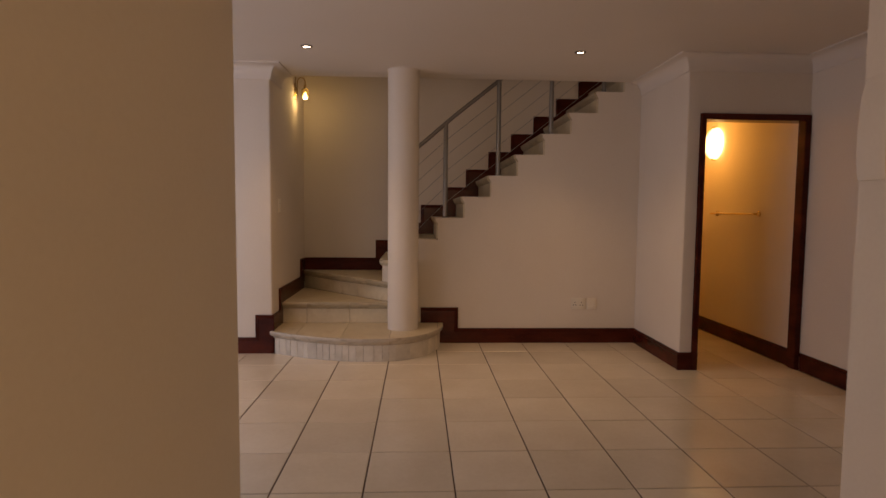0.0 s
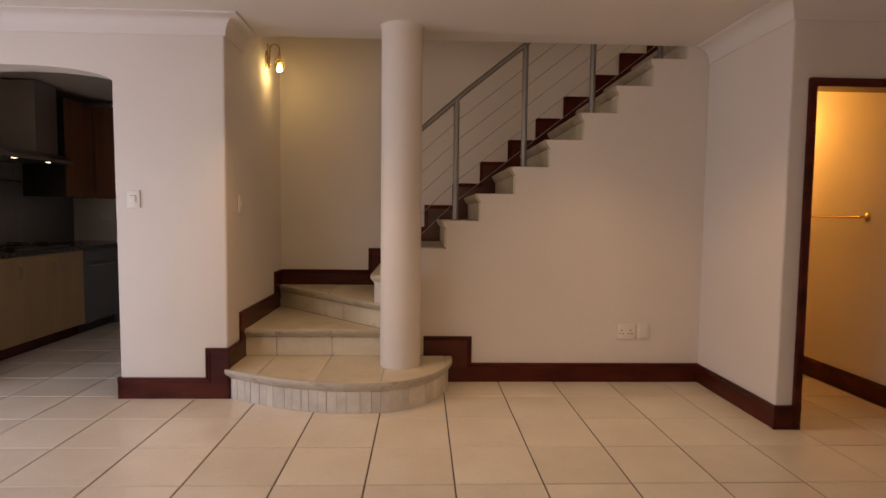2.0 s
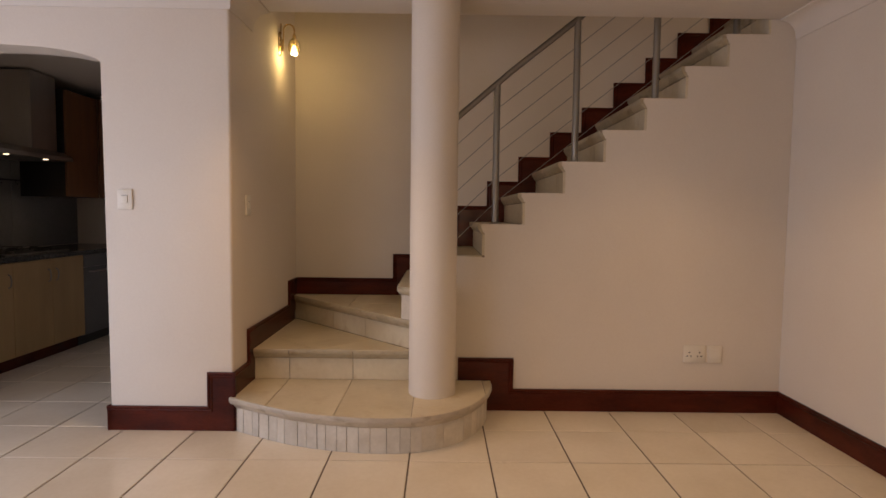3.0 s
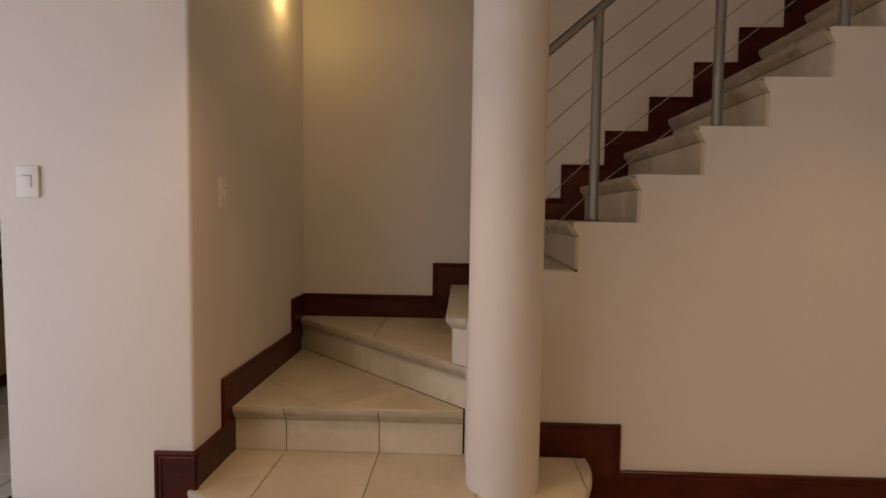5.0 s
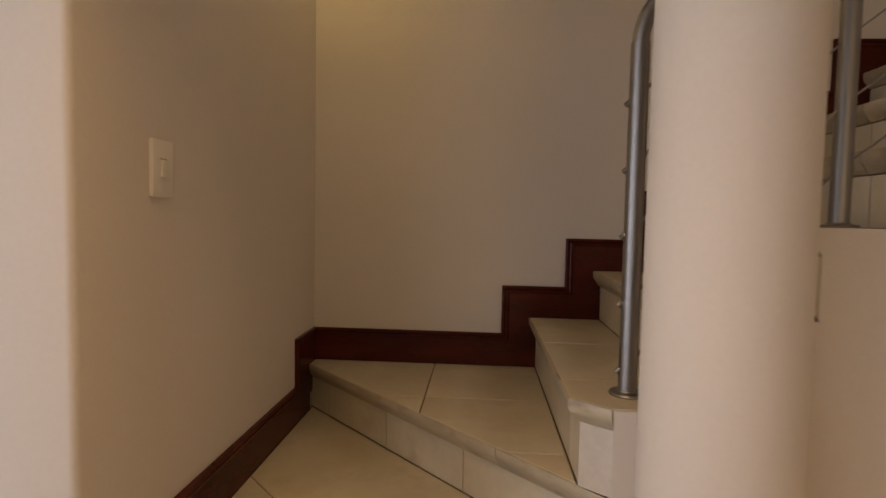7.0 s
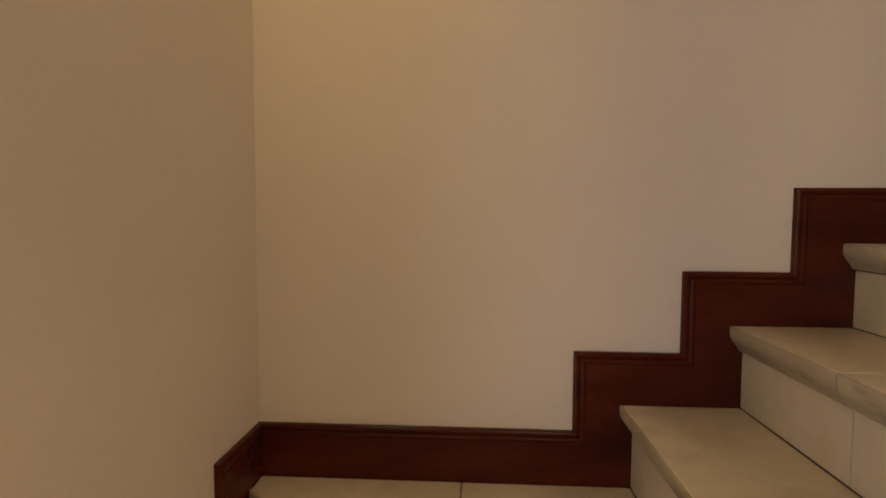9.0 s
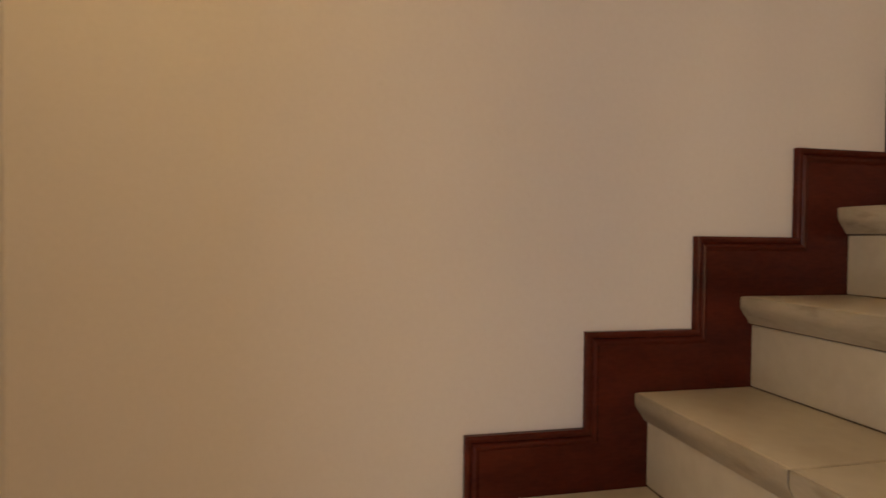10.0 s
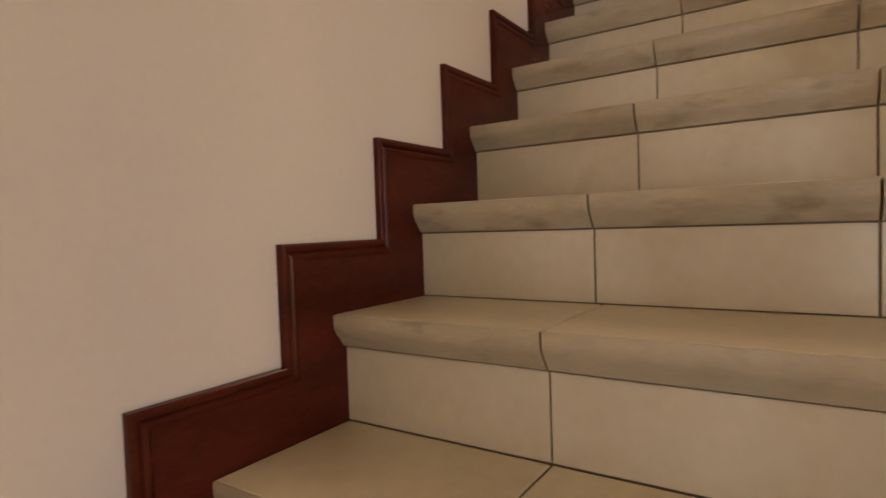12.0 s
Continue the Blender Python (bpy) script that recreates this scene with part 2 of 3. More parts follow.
bm = box(-0.80, X_NOOK, 4.58, 5.90, -0.02, CEILING)
box(-0.80, X_NOOK, Y_PIER, 5.90, CEILING, 5.0, bm)
solid("wall_nook", bm, PAINT, "white plastered wall beside the winding steps", "wall", "structure")
solid("wall_stairs_back", box(X_NOOK, 5.2, Y_BACK, 5.90, -0.02, 5.0), PAINT, "tall white plastered wall behind the stair flight", "wall", "structure")
solid("wall_stairs_end", box(5.2, 5.35, 4.0, 5.9, -0.02, 5.0), PAINT, "plain white wall closing the stairwell", "wall", "structure")
solid("wall_stairs_upper", box(X_NOOK, 5.2, 4.62, 4.765, 2.70, 5.0), PAINT, "plain white wall above the floor slab", "wall", "structure")
solid("ceiling_stairwell", box(-0.8, 5.35, 4.62, 5.9, 5.0, 5.1), CEIL, "plain white ceiling high over the stairs", "ceiling", "structure")

# stepped side wall under the flight, following the nosings
outline = [(0.420, -0.02), (0.420, TREAD[4] - 0.052), (0.420, TREAD[4] - 0.04), (0.420, TREAD[4])]
for k in range(5, 15):
    x, z = lip(k), TREAD[k]
    outline += [(x + 0.024, TREAD[k - 1] - (0.012 if k == 6 else 0.0)), (x + 0.024, z - 0.058), (x + 0.016, z - 0.049), (x + 0.010, z - 0.036), (x + 0.002, z - 0.025), (x, z - 0.006), (x + 0.004, z)]
outline += [(X_RIGHT + 0.3, TREAD[14]), (X_RIGHT + 0.3, -0.02)]
solid("wall_stairs_side", prism([(x + 0.02 if i > 3 else x, z + 0.001) for i, (x, z) in enumerate(outline)], Y_SIDE, Y_SIDE + 0.03, "y"), PAINT, "white plastered stair wall cut to the steps", "wall", "structure")
bm = box(X_RIGHT, 2.70, Y_DOOR, Y_SIDE - 0.002, -0.02, CEILING)
soften(bm, lambda e: all(abs(v.co.x - X_RIGHT) < 1e-4 and abs(v.co.y - Y_DOOR) < 1e-4 for v in e.verts), 0.012)
solid("wall_bathroom_side", bm, PAINT, "white plastered wall ending at the bathroom door", "wall", "structure", True)
solid("wall_door_head", box(2.70, X_FAR, Y_DOOR, 3.99, 1.972, CEILING), PAINT, "white plastered wall over the bathroom door", "wall", "structure")
solid("wall_right", box(X_FAR, 3.72, -2.6, 6.6, -0.02, CEILING), PAINT, "white plastered wall running on into the bathroom", "wall", "structure")
solid("wall_bathroom_inner", box(2.70, 2.76, 4.60, 6.6, -0.02, CEILING), PAINT, "plain white bathroom wall", "wall", "structure")
solid("wall_bathroom_end", box(2.76, X_FAR, 6.45, 6.6, -0.02, CEILING), PAINT, "plain white wall at the end of the bathroom", "wall", "structure")
bm = box(-3.72, -3.2, 0.88, Y_FRONT, -0.02, CEILING)
box(-1.5, 0.143, 0.88, Y_FRONT, -0.02, CEILING, bm)
box(-3.2, -1.5, 0.88, Y_FRONT, -0.02, 0.25, bm)
box(-3.2, -1.5, 0.88, Y_FRONT, 2.15, CEILING, bm)
solid("wall_front_1", bm, PAINT, "white plastered wall with a window opening beside the passage", "wall", "structure")
solid("wall_front_2", box(1.655, X_FAR, 0.88, Y_FRONT, -0.02, CEILING), PAINT, "white plastered wall beside the passage opening", "wall", "structure")
solid("wall_passage_1", box(0.0, 0.143, -2.6, 0.88, -0.02, CEILING), PAINT, "white plastered passage wall", "wall", "structure")
solid("wall_passage_2", box(1.655, 1.79, -2.6, 0.88, -0.02, CEILING), PAINT, "white plastered passage wall", "wall", "structure")
solid("wall_passage_end", box(0.143, 1.655, -2.6, -2.45, -0.02, CEILING), PAINT, "plain white wall closing the passage", "wall", "structure")
bm = box(-3.72, -3.57, Y_FRONT, 1.55, -0.02, CEILING)
box(-3.72, -3.57, 3.55, Y_PIER, -0.02, CEILING, bm)
box(-3.72, -3.57, 1.55, 3.55, 2.2, CEILING, bm)
box(-3.72, -3.57, 1.55, 3.55, -0.02, 0.12, bm)
solid("wall_left", bm, PAINT, "white plastered wall with a wide window opening", "wall", "structure")
solid("wall_kitchen_left", box(-3.52, -3.37, 4.58, 7.45, -0.02, CEILING), PAINT, "kitchen wall behind the cooker hood", "wall", "structure")
solid("wall_kitchen_end", box(-3.37, -0.8, 7.30, 7.45, -0.02, CEILING), PAINT, "white wall at the end of the kitchen", "wall", "structure")
solid("wall_kitchen_right", box(-0.95, -0.8, 5.9, 7.3, -0.02, CEILING), PAINT, "plain white kitchen wall", "wall", "structure")

# ---- ceilings ----
bm = box(-3.72, X_FAR, -2.6, 4.58, CEILING, 2.70)
box(X_NOOK, X_RIGHT + 0.1, 4.58, 4.765, CEILING - 0.001, 2.70, bm)
solid("ceiling", bm, CEIL, "smooth white painted ceiling slab over the living room", "ceiling", "structure")
solid("ceiling_kitchen", box(-3.72, -0.8, 4.58, 7.45, CEILING, 2.6), CEIL, "plain kitchen ceiling", "ceiling", "structure")
solid("ceiling_bathroom", box(X_RIGHT + 0.1, X_FAR, 4.0, 6.6, CEILING, 2.55), CEIL, "plain bathroom ceiling", "ceiling", "structure")


def cove(name, path, label="white plaster cove cornice under the ceiling"):
    """A hollow quarter-round cornice; the room lies to the right of the path."""
    prof = [(0, 0), (0, -0.118), (0.008, -0.118), (0.010, -0.108)] + [(0.010 + 0.085 * (1 - math.cos(u)), -0.108 + 0.096 * math.sin(u)) for u in [math.pi / 2 * k / 8 for k in range(1, 9)]] + [(0.105, -0.010), (0.105, 0)]
    bm = bmesh.new()
    rows = [[bm.verts.new((*p, CEILING + h)) for p in offset(path, d)] for d, h in prof]
    for k in range(len(prof)):
        r, q = rows[k], rows[(k + 1) % len(prof)]
        for i in range(len(path) - 1):
            bm.faces.new((r[i], r[i + 1], q[i + 1], q[i]))
    bm.faces.new([r[0] for r in rows])
    bm.faces.new([r[-1] for r in rows][::-1])
    return solid(name, bm, CEIL, label, "cornice", "structure", True)


cove("trim_cornice_1", [(-3.57, Y_PIER), (X_NOOK, Y_PIER), (X_NOOK, 4.765)])
cove("trim_cornice_2", [(X_RIGHT, 4.765), (X_RIGHT, Y_DOOR), (X_FAR, Y_DOOR), (X_FAR, Y_FRONT)])

# ---- skirting ----


def skirting(name, label, upper, lower, place, thick=0.015):
    """A moulded board: the upper outline runs from left to right, the lower one closes it; place(u, v, out) puts it on its wall."""
    bm = bmesh.new()
    poly = upper + lower[::-1]
    back = [bm.verts.new(place(*p, 0)) for p in poly]
    front = [bm.verts.new(place(*p, thick - 0.007)) for p in poly]
    bm.faces.new(front)
    for i in range(len(poly)):
        j = (i + 1) % len(poly)
        bm.faces.new((back[i], back[j], front[j], front[i]))
    rows = []
    for d, h in ((0.0, thick - 0.0072), (0.0, thick - 0.003), (0.002, thick - 0.0008), (0.005, thick), (0.009, thick - 0.0004), (0.012, thick - 0.002), (0.0145, thick - 0.0055), (0.017, thick - 0.003), (0.021, thick - 0.0016), (0.025, thick - 0.0028), (0.029, thick - 0.0062), (0.031, thick - 0.0072)):
        rows.append([bm.verts.new(place(*p, h)) for p in offset(upper, d)])
    for r, s in zip(rows, rows[1:]):
        for i in range(len(upper) - 1):
            bm.faces.new((r[i], r[i + 1], s[i + 1], s[i]))
    bm.normal_update()
    bmesh.ops.triangulate(bm, faces=[f for f in bm.faces if len(f.verts) > 4])
    return solid(name, bm, WOOD, label, "baseboard", "structure")


XZ6 = 0.601
zig = [(X_NOOK, 3 * RISE + SKZ), (0.113, 3 * RISE + SKZ), (0.113, TREAD[4] + SKZ)]
for k in range(5, 15):
    x = XZ6 + (k - 6) * GO
    zig += [(x, TREAD[k - 1] + SKZ), (x, TREAD[k] + SKZ)]
zig += [(5.2, TREAD[14] + SKZ)]
low = [(X_NOOK, 0.40)] + [(p[0] + 0.17, p[1] - 0.27) for p in zig[1:-1]] + [(5.2, TREAD[14] - 0.1)]
skirting("baseboard_stairs", "dark red mahogany skirting board stepping up beside the stairs", zig, low, lambda u, v, o: (u, Y_BACK - o, v))
side = [(Y_PIER - 0.015, RISE + SK), (4.624, RISE + SK), (4.624, 2 * RISE + SK), (5.515, 2 * RISE + SK), (5.515, 3 * RISE + SK - 0.012), (Y_BACK - 0.001, 3 * RISE + SKZ)]
skirting("baseboard_nook", "dark red mahogany skirting board stepping up the nook wall", side, [(Y_PIER - 0.015, 0.0), (4.80, 0.05), (4.80, 0.30), (5.68, 0.34), (5.68, 0.45), (Y_BACK - 0.001, 0.45)], lambda u, v, o: (X_NOOK + o, u, v))
skirting("baseboard_pier", "dark red mahogany skirting board rising to the first step", [(-1.345, SK), (-0.792, SK), (-0.792, RISE + SK), (X_NOOK + 0.015, RISE + SK)], [(-1.345, 0), (-0.70, 0), (-0.68, 0), (X_NOOK + 0.015, 0)], lambda u, v, o: (u, Y_PIER - o, v))
skirting("baseboard_arch", "dark red mahogany skirting board inside the arch", [(Y_PIER - 0.014, SK), (4.58, SK)], [(Y_PIER - 0.014, 0), (4.58, 0)], lambda u, v, o: (-1.33 - o, u, v))
skirting("baseboard_stair_wall", "dark red mahogany skirting board under the stair wall", [(0.60, RISE + SK), (0.944, RISE + SK), (0.944, SK), (X_RIGHT, SK)], [(0.60, 0), (0.9, 0), (0.92, 0), (X_RIGHT, 0)], lambda u, v, o: (u, Y_SIDE - o, v), 0.019)
skirting("baseboard_right", "dark red mahogany skirting board wrapping the wall end", [(Y_DOOR - 0.015, SK), (Y_SIDE, SK)], [(Y_DOOR - 0.015, 0), (Y_SIDE, 0)], lambda u, v, o: (X_RIGHT - o, u, v))
skirting("baseboard_wall_end", "short dark red mahogany skirting board at the door", [(X_RIGHT - 0.015, SK), (2.745, SK)], [(X_RIGHT - 0.015, 0), (2.745, 0)], lambda u, v, o: (u, Y_DOOR - 0.001 - o, v), 0.02)
skirting("baseboard_far_1", "dark red mahogany skirting board along the wall", [(Y_FRONT, SK), (Y_DOOR - 0.03, SK)], [(Y_FRONT, 0), (Y_DOOR - 0.03, 0)], lambda u, v, o: (X_FAR - o, u, v))
skirting("baseboard_far_2", "dark red mahogany skirting board in the bathroom", [(3.947, SK), (6.45, SK)], [(3.947, 0), (6.45, 0)], lambda u, v, o: (X_FAR - o, u, v))

# ---- bathroom door frame ----
frame_door = thing("door_1", "dark mahogany door frame with no leaf, open to the lit bathroom", "door frame", kind="structure")


def framed(name, x0, x1, z0, z1, back=3.985):
    bm = box(x0, x1, Y_DOOR - 0.022, back, z0, z1)
    bmesh.ops.bevel(bm, geom=list(bm.edges), offset=0.004, segments=2, affect="EDGES")
    part(name, bm, WOOD, frame_door)


framed("jamb", 2.703, 2.742, 0.0, 1.935)
framed("jamb", 3.516, X_FAR - 0.002, 0.0, 1.935, 3.945)
framed("head", 2.703, X_FAR - 0.002, 1.925, 1.972)

# ---- staircase ----
stairs = thing("staircase", "cream tiled staircase with winding lower steps and a curved first step", "staircase")


def core(k, poly, z0, z1):
    return part("step", prism(poly, z0, z1), STEP_GROUT if k > 1 else STRIP_GROUT, stairs)


NOSE_PROFILE = [(0.030, -0.059), (0.023, -0.058), (0.0185, -0.051), (0.013, -0.043), (0.007, -0.036), (0.002, -0.028), (0.0, -0.020), (0.0, -0.004), (0.001, -0.0014), (0.004, -0.0008), (0.030, -0.0125), (0.045, -0.0125), (0.045, -0.059)]


def nosing(pts, z, parent, mat=NOSE):
    """A rounded step edge along a line of lip points; the step lies to the left of the line."""
    bm = bmesh.new()
    rows = []
    for d, h in NOSE_PROFILE:
        rows.append([bm.verts.new((*p, z + h)) for p in offset(pts, -d)])
    n = len(rows)
    for a in range(n):
        r, s = rows[a], rows[(a + 1) % n]
        for i in range(len(pts) - 1):
            bm.faces.new((r[i], r[i + 1], s[i + 1], s[i]))
    bm.faces.new([r[0] for r in rows])
    bm.faces.new([r[-1] for r in rows][::-1])
    return part("nosing", bm, mat, parent, smooth=True)


def along(a, b, s0, s1):
    d = (Vector(b) - Vector(a)).normalized()
    return [tuple(Vector(a) + d * s0), tuple(Vector(a) + d * s1)]


def wallpiece(name, p, q, z0, z1, parent, mat=STEP, inset=0.030, thick=0.013):
    """An upright tile between two lip points."""
    o1, o2 = offset([p, q], -inset), offset([p, q], -inset - thick)
    return part(name, prism([o1[0], o1[1], o2[1], o2[0]], z0, z1), mat, parent)


def tread(poly, z, parent, gap=0.002):
    p = shrink(poly, gap)
    if len(p) >= 3:
        part("tread_tile", slab_piece(p, z - 0.012, z), STEP, parent)


# first step: a bowed front
ctrl = [(-0.80, 4.47), (-0.672, 4.390), (-0.514, 4.300), (-0.278, 4.185), (-0.046, 4.119), (0.172, 4.094), (0.385, 4.116), (0.545, 4.190), (0.675, 4.322), (0.765, 4.500), (0.800, 4.640), (0.802, 4.755), (0.802, 4.85)]


def spline(c, steps=5):
    out = []
    for i in range(1, len(c) - 2):
        p0, p1, p2, p3 = [Vector(p) for p in c[i - 1:i + 3]]
        for k in range(steps):
            u = k / steps
            out.append(tuple(0.5 * (2 * p1 + (p2 - p0) * u + (2 * p0 - 5 * p1 + 4 * p2 - p3) * u * u + (3 * p1 - p0 - 3 * p2 + p3) * u ** 3)))
    return out + [tuple(c[-2])]


bow = spline(ctrl)
step = core(1, [p for p in offset(bow, -0.032)] + [(0.75, 4.77), (X_NOOK, 4.77)], 0.0, RISE - 0.004)
inner = [p for p in offset(bow, -0.004)] + [(0.78, 4.752), (X_NOOK + 0.008, 4.752)]
for x0, x1 in ((-0.70, -0.434), (-0.434, -0.047), (-0.047, 0.345), (0.345, 0.750), (0.750, 0.9)):
    piece = clip(clip(inner, (x0, 0), (1, 0)), (x1, 0), (-1, 0))
    if x0 > 0.3:
        tread(clip(piece, (0, 4.270), (0, 1)), RISE, step)
        if x0 < 0.7:
            tread(clip(piece, (0, 4.270), (0, -1)), RISE, step)
    else:
        tread(piece, RISE, step)
for a, b in ((0, 9), (9, 14), (14, 19), (19, 24), (24, 29), (29, 34), (34, 40), (40, 46), (46, len(bow) - 1)):
    b = min(b, len(bow) - 1)
    if b > a:
        nosing(bow[a:b + 1], RISE, step, NOSE_PALE)
lens = [0.0]
for p, q in zip(bow, bow[1:]):
    lens.append(lens[-1] + math.dist(p, q))


def on_bow(s):
    s = min(max(s, 0.0), lens[-1])
    for i in range(len(bow) - 1):
        if lens[i + 1] >= s:
            u = (s - lens[i]) / (lens[i + 1] - lens[i])
            return (bow[i][0] + u * (bow[i + 1][0] - bow[i][0]), bow[i][1] + u * (bow[i + 1][1] - bow[i][1]))
    return bow[-1]


rnd = random.Random(4)
s = 0.03
while s < lens[-1] - 0.02:
    w = rnd.choice((0.048, 0.055, 0.062, 0.07, 0.085))
    e = min(s + w, lens[-1])
    wallpiece("strip_tile", on_bow(s), on_bow(e - 0.0045), 0.0, RISE - 0.061, step, STRIP, 0.026 + rnd.uniform(0, 0.003), 0.015)
    s = e

# second step, straight front
A2, B2 = (X_NOOK + 0.009, 4.710), (0.300, 4.710)
step = core(2, [(X_NOOK, 4.744), (0.30, 4.744), (0.30, Y_BACK), (X_NOOK, Y_BACK)], 0.02, 2 * RISE - 0.004)
for x0, x1 in ((A2[0], -0.433), (-0.429, -0.046), (-0.042, 0.298)):
    nosing([(x0, 4.710), (x1, 4.710)], 2 * RISE, step)
    wallpiece("riser_tile", (x0, 4.710), (x1, 4.710), RISE + 0.002, 2 * RISE - 0.062, step)
A3, B3 = (X_NOOK + 0.009, 5.668), (0.306, 4.700)
n3 = Vector((-(B3[1] - A3[1]), B3[0] - A3[0])).normalized()
whole = clip([(X_NOOK + 0.008, 4.714), (0.300, 4.714), (0.300, 4.76), (X_NOOK + 0.008, 5.74)], (A3[0] + n3.x * 0.0295, A3[1] + n3.y * 0.0295), (-n3.x, -n3.y))
cutA, nA = (-0.268, 4.716), n3
upper = clip(whole, cutA, (nA.x, nA.y))
tread(clip(whole, cutA, (-nA.x, -nA.y)), 2 * RISE, step)
cross = (n3.y, -n3.x)
tread(clip(upper, cutA, cross), 2 * RISE, step)
tread(clip(upper, cutA, (-cross[0], -cross[1])), 2 * RISE, step)

# third step, diagonal front
rect = [(X_NOOK + 0.008, 4.6), (0.256, 4.6), (0.256, 5.746), (X_NOOK + 0.008, 5.746)]


def behind(d):
    return (A3[0] + n3.x * d, A3[1] + n3.y * d)


step = core(3, clip(rect, behind(0.034), (n3.x, n3.y)), 0.30, TREAD[3] - 0.004)
span3 = math.dist(A3, B3)
for s0, s1 in ((-0.035, 0.105), (0.109, 0.488), (0.492, 0.868), (0.872, span3 + 0.03)):
    pair = along(A3, B3, s0, s1)
    wallpiece("riser_tile", *pair, 2 * RISE + 0.002, TREAD[3] - 0.062, step)
for s0, s1 in ((-0.02, 0.60), (0.603, 1.02), (1.023, span3)):
    nosing(along(A3, B3, s0, s1), TREAD[3], step)
plan3 = clip(clip(rect, behind(0.004), (n3.x, n3.y)), (0.2510, 0), (-1, 0))
for x0, x1 in ((-0.7, -0.150), (-0.150, 0.3)):
    for y0, y1 in ((4.5, 4.918), (4.918, 5.325), (5.325, 5.8)):
        piece = clip(clip(clip(clip(plan3, (x0, 0), (1, 0)), (x1, 0), (-1, 0)), (0, y0), (0, 1)), (0, y1), (0, -1))
        if len(piece) > 2:
            tread(piece, TREAD[3], step)

# fourth step, with a cut corner at the newel
z4 = TREAD[4]
back4 = lip(5) + 0.0305
C1, C2 = (0.222, 4.752), (0.302, 4.686)
step = core(4, [(0.256, 4.84), (0.33, 4.772), (0.47, 4.772), (0.47, 4.805), (back4 + 0.03, 4.805), (back4 + 0.03, Y_BACK), (0.256, Y_BACK)], 0.30, z4 - 0.004)
for y0, y1 in ((5.302, 5.746), (4.895, 5.298)):
    nosing([(0.222, y1), (0.222, y0)], z4, step)
    wallpiece("riser_tile", (0.222, y1), (0.222, y0), TREAD[3] + 0.002, z4 - 0.062, step)
nosing([(0.222, 4.891), C1, C2], z4, step)
wallpiece("riser_tile", (0.222, 4.891), (0.222, C1[1] + 0.004), TREAD[3] + 0.002, z4 - 0.062, step)
part("corner_tile", prism([(0.2495, 4.752), (0.311, 4.702), (0.331, 4.722), (0.30, 4.79), (0.2535, 4.79)], TREAD[3] + 0.002, z4 - 0.052), STRIP, step)
plan4 = [(0.226, 4.755), (0.305, 4.690), (0.47, 4.690), (0.47, 4.75), (back4, 4.79), (back4, 5.746), (0.226, 5.746)]
for y0, y1 in ((4.6, 4.893), (4.893, 5.300), (5.300, 5.8)):
    piece = clip(clip(plan4, (0, y0), (0, 1)), (0, y1), (0, -1))
    if y0 < 4.7:
        part("tread_tile", prism(piece, z4 - 0.012, z4), STEP, step)
    else:
        tread(piece, z4, step)
part("newel_wall", prism([(0.306, 4.684), (0.52, 4.684), (0.52, Y_SIDE + 0.01), (0.34, Y_SIDE + 0.01), (0.34, 4.73), (0.316, 4.708)], RISE, z4 - 0.003), PAINT, stairs, "white plastered end of the stair wall")

# straight flight
for k in range(5, 15):
    x, z = lip(k), TREAD[k]
    end = lip(k + 1) + 0.0305 if k < 14 else 5.2
    step = core(k, [(x + 0.034, Y_SIDE + 0.006), (end + 0.04, Y_SIDE + 0.006), (end + 0.03, Y_BACK), (x + 0.034, Y_BACK)], z - RISE - 0.1, z - 0.004)
    shift = 0.0 if k < 7 else (0.006 * ((k * 7) % 5 - 2))
    for y0, y1 in ((5.367 + shift, 5.746), (4.972 + shift, 5.363 + shift), (Y_SIDE + 0.003, 4.968 + shift)):
        nosing([(x, y1), (x, y0)], z, step)
        wallpiece("riser_tile", (x, y1), (x, y0), TREAD[k - 1] + 0.002, z - 0.062, step, STEP, 0.030, 0.020)
        tread([(x + 0.003, y0 - 0.002), (end, y0 - 0.002), (end, y1 + 0.002), (x + 0.003, y1 + 0.002)], z, step, 0.002)

# ---- round column ----
col = thing("column", "round white plastered column standing on the first step", "column", (0.444, 4.520, RISE))
part("shaft", lathe([(0.133, 0.0), (0.134, 0.004), (0.133, 0.6), (0.132, 1.4), (0.133, CEILING - RISE - 0.03), (0.134, CEILING - RISE - 0.012), (0.142, CEILING - RISE)], 64), PAINT, col, smooth=True)

# ---- railing ----
rail = thing("stair_railing", "brushed steel stair railing with round posts and thin cables", "railing")
POST_Y = 4.835


def rail_z(x):
    return 2.020 + (x - 0.82) * 0.80


posts = [(0.360, 4)] + [(0.82 + (k - 6) * GO, k) for k in (6, 8, 10, 12, 14)]


def rail_y(x):
    return 4.795 + 0.04 * min(1.0, (x - 0.36) / 0.48)


for x, k in posts:
    z = TREAD[k]
    top = rail_z(x) - 0.015 if k > 4 else rail_z(0.360) - 0.10
    y = rail_y(x)
    ob = part("post", tube([(x, y, z), (x, y, top)], 0.0205, 20), STEEL, rail, smooth=True)
    part("flange", lathe([(0.040, 0), (0.041, 0.003), (0.038, 0.007), (0.024, 0.009), (0.022, 0.013)], 24, (x, y, z)), STEEL, ob, smooth=True)
x0, z0 = 0.360, rail_z(0.360) - 0.10
bend = [(x0, rail_y(x0), z0 - 0.002)] + [(x0 + 0.10 * (1 - math.cos(a)), rail_y(x0), z0 + 0.12 * math.sin(a)) for a in [radians(8 * j) for j in range(1, 8)]]
bx, bz = bend[-1][0], bend[-1][2]
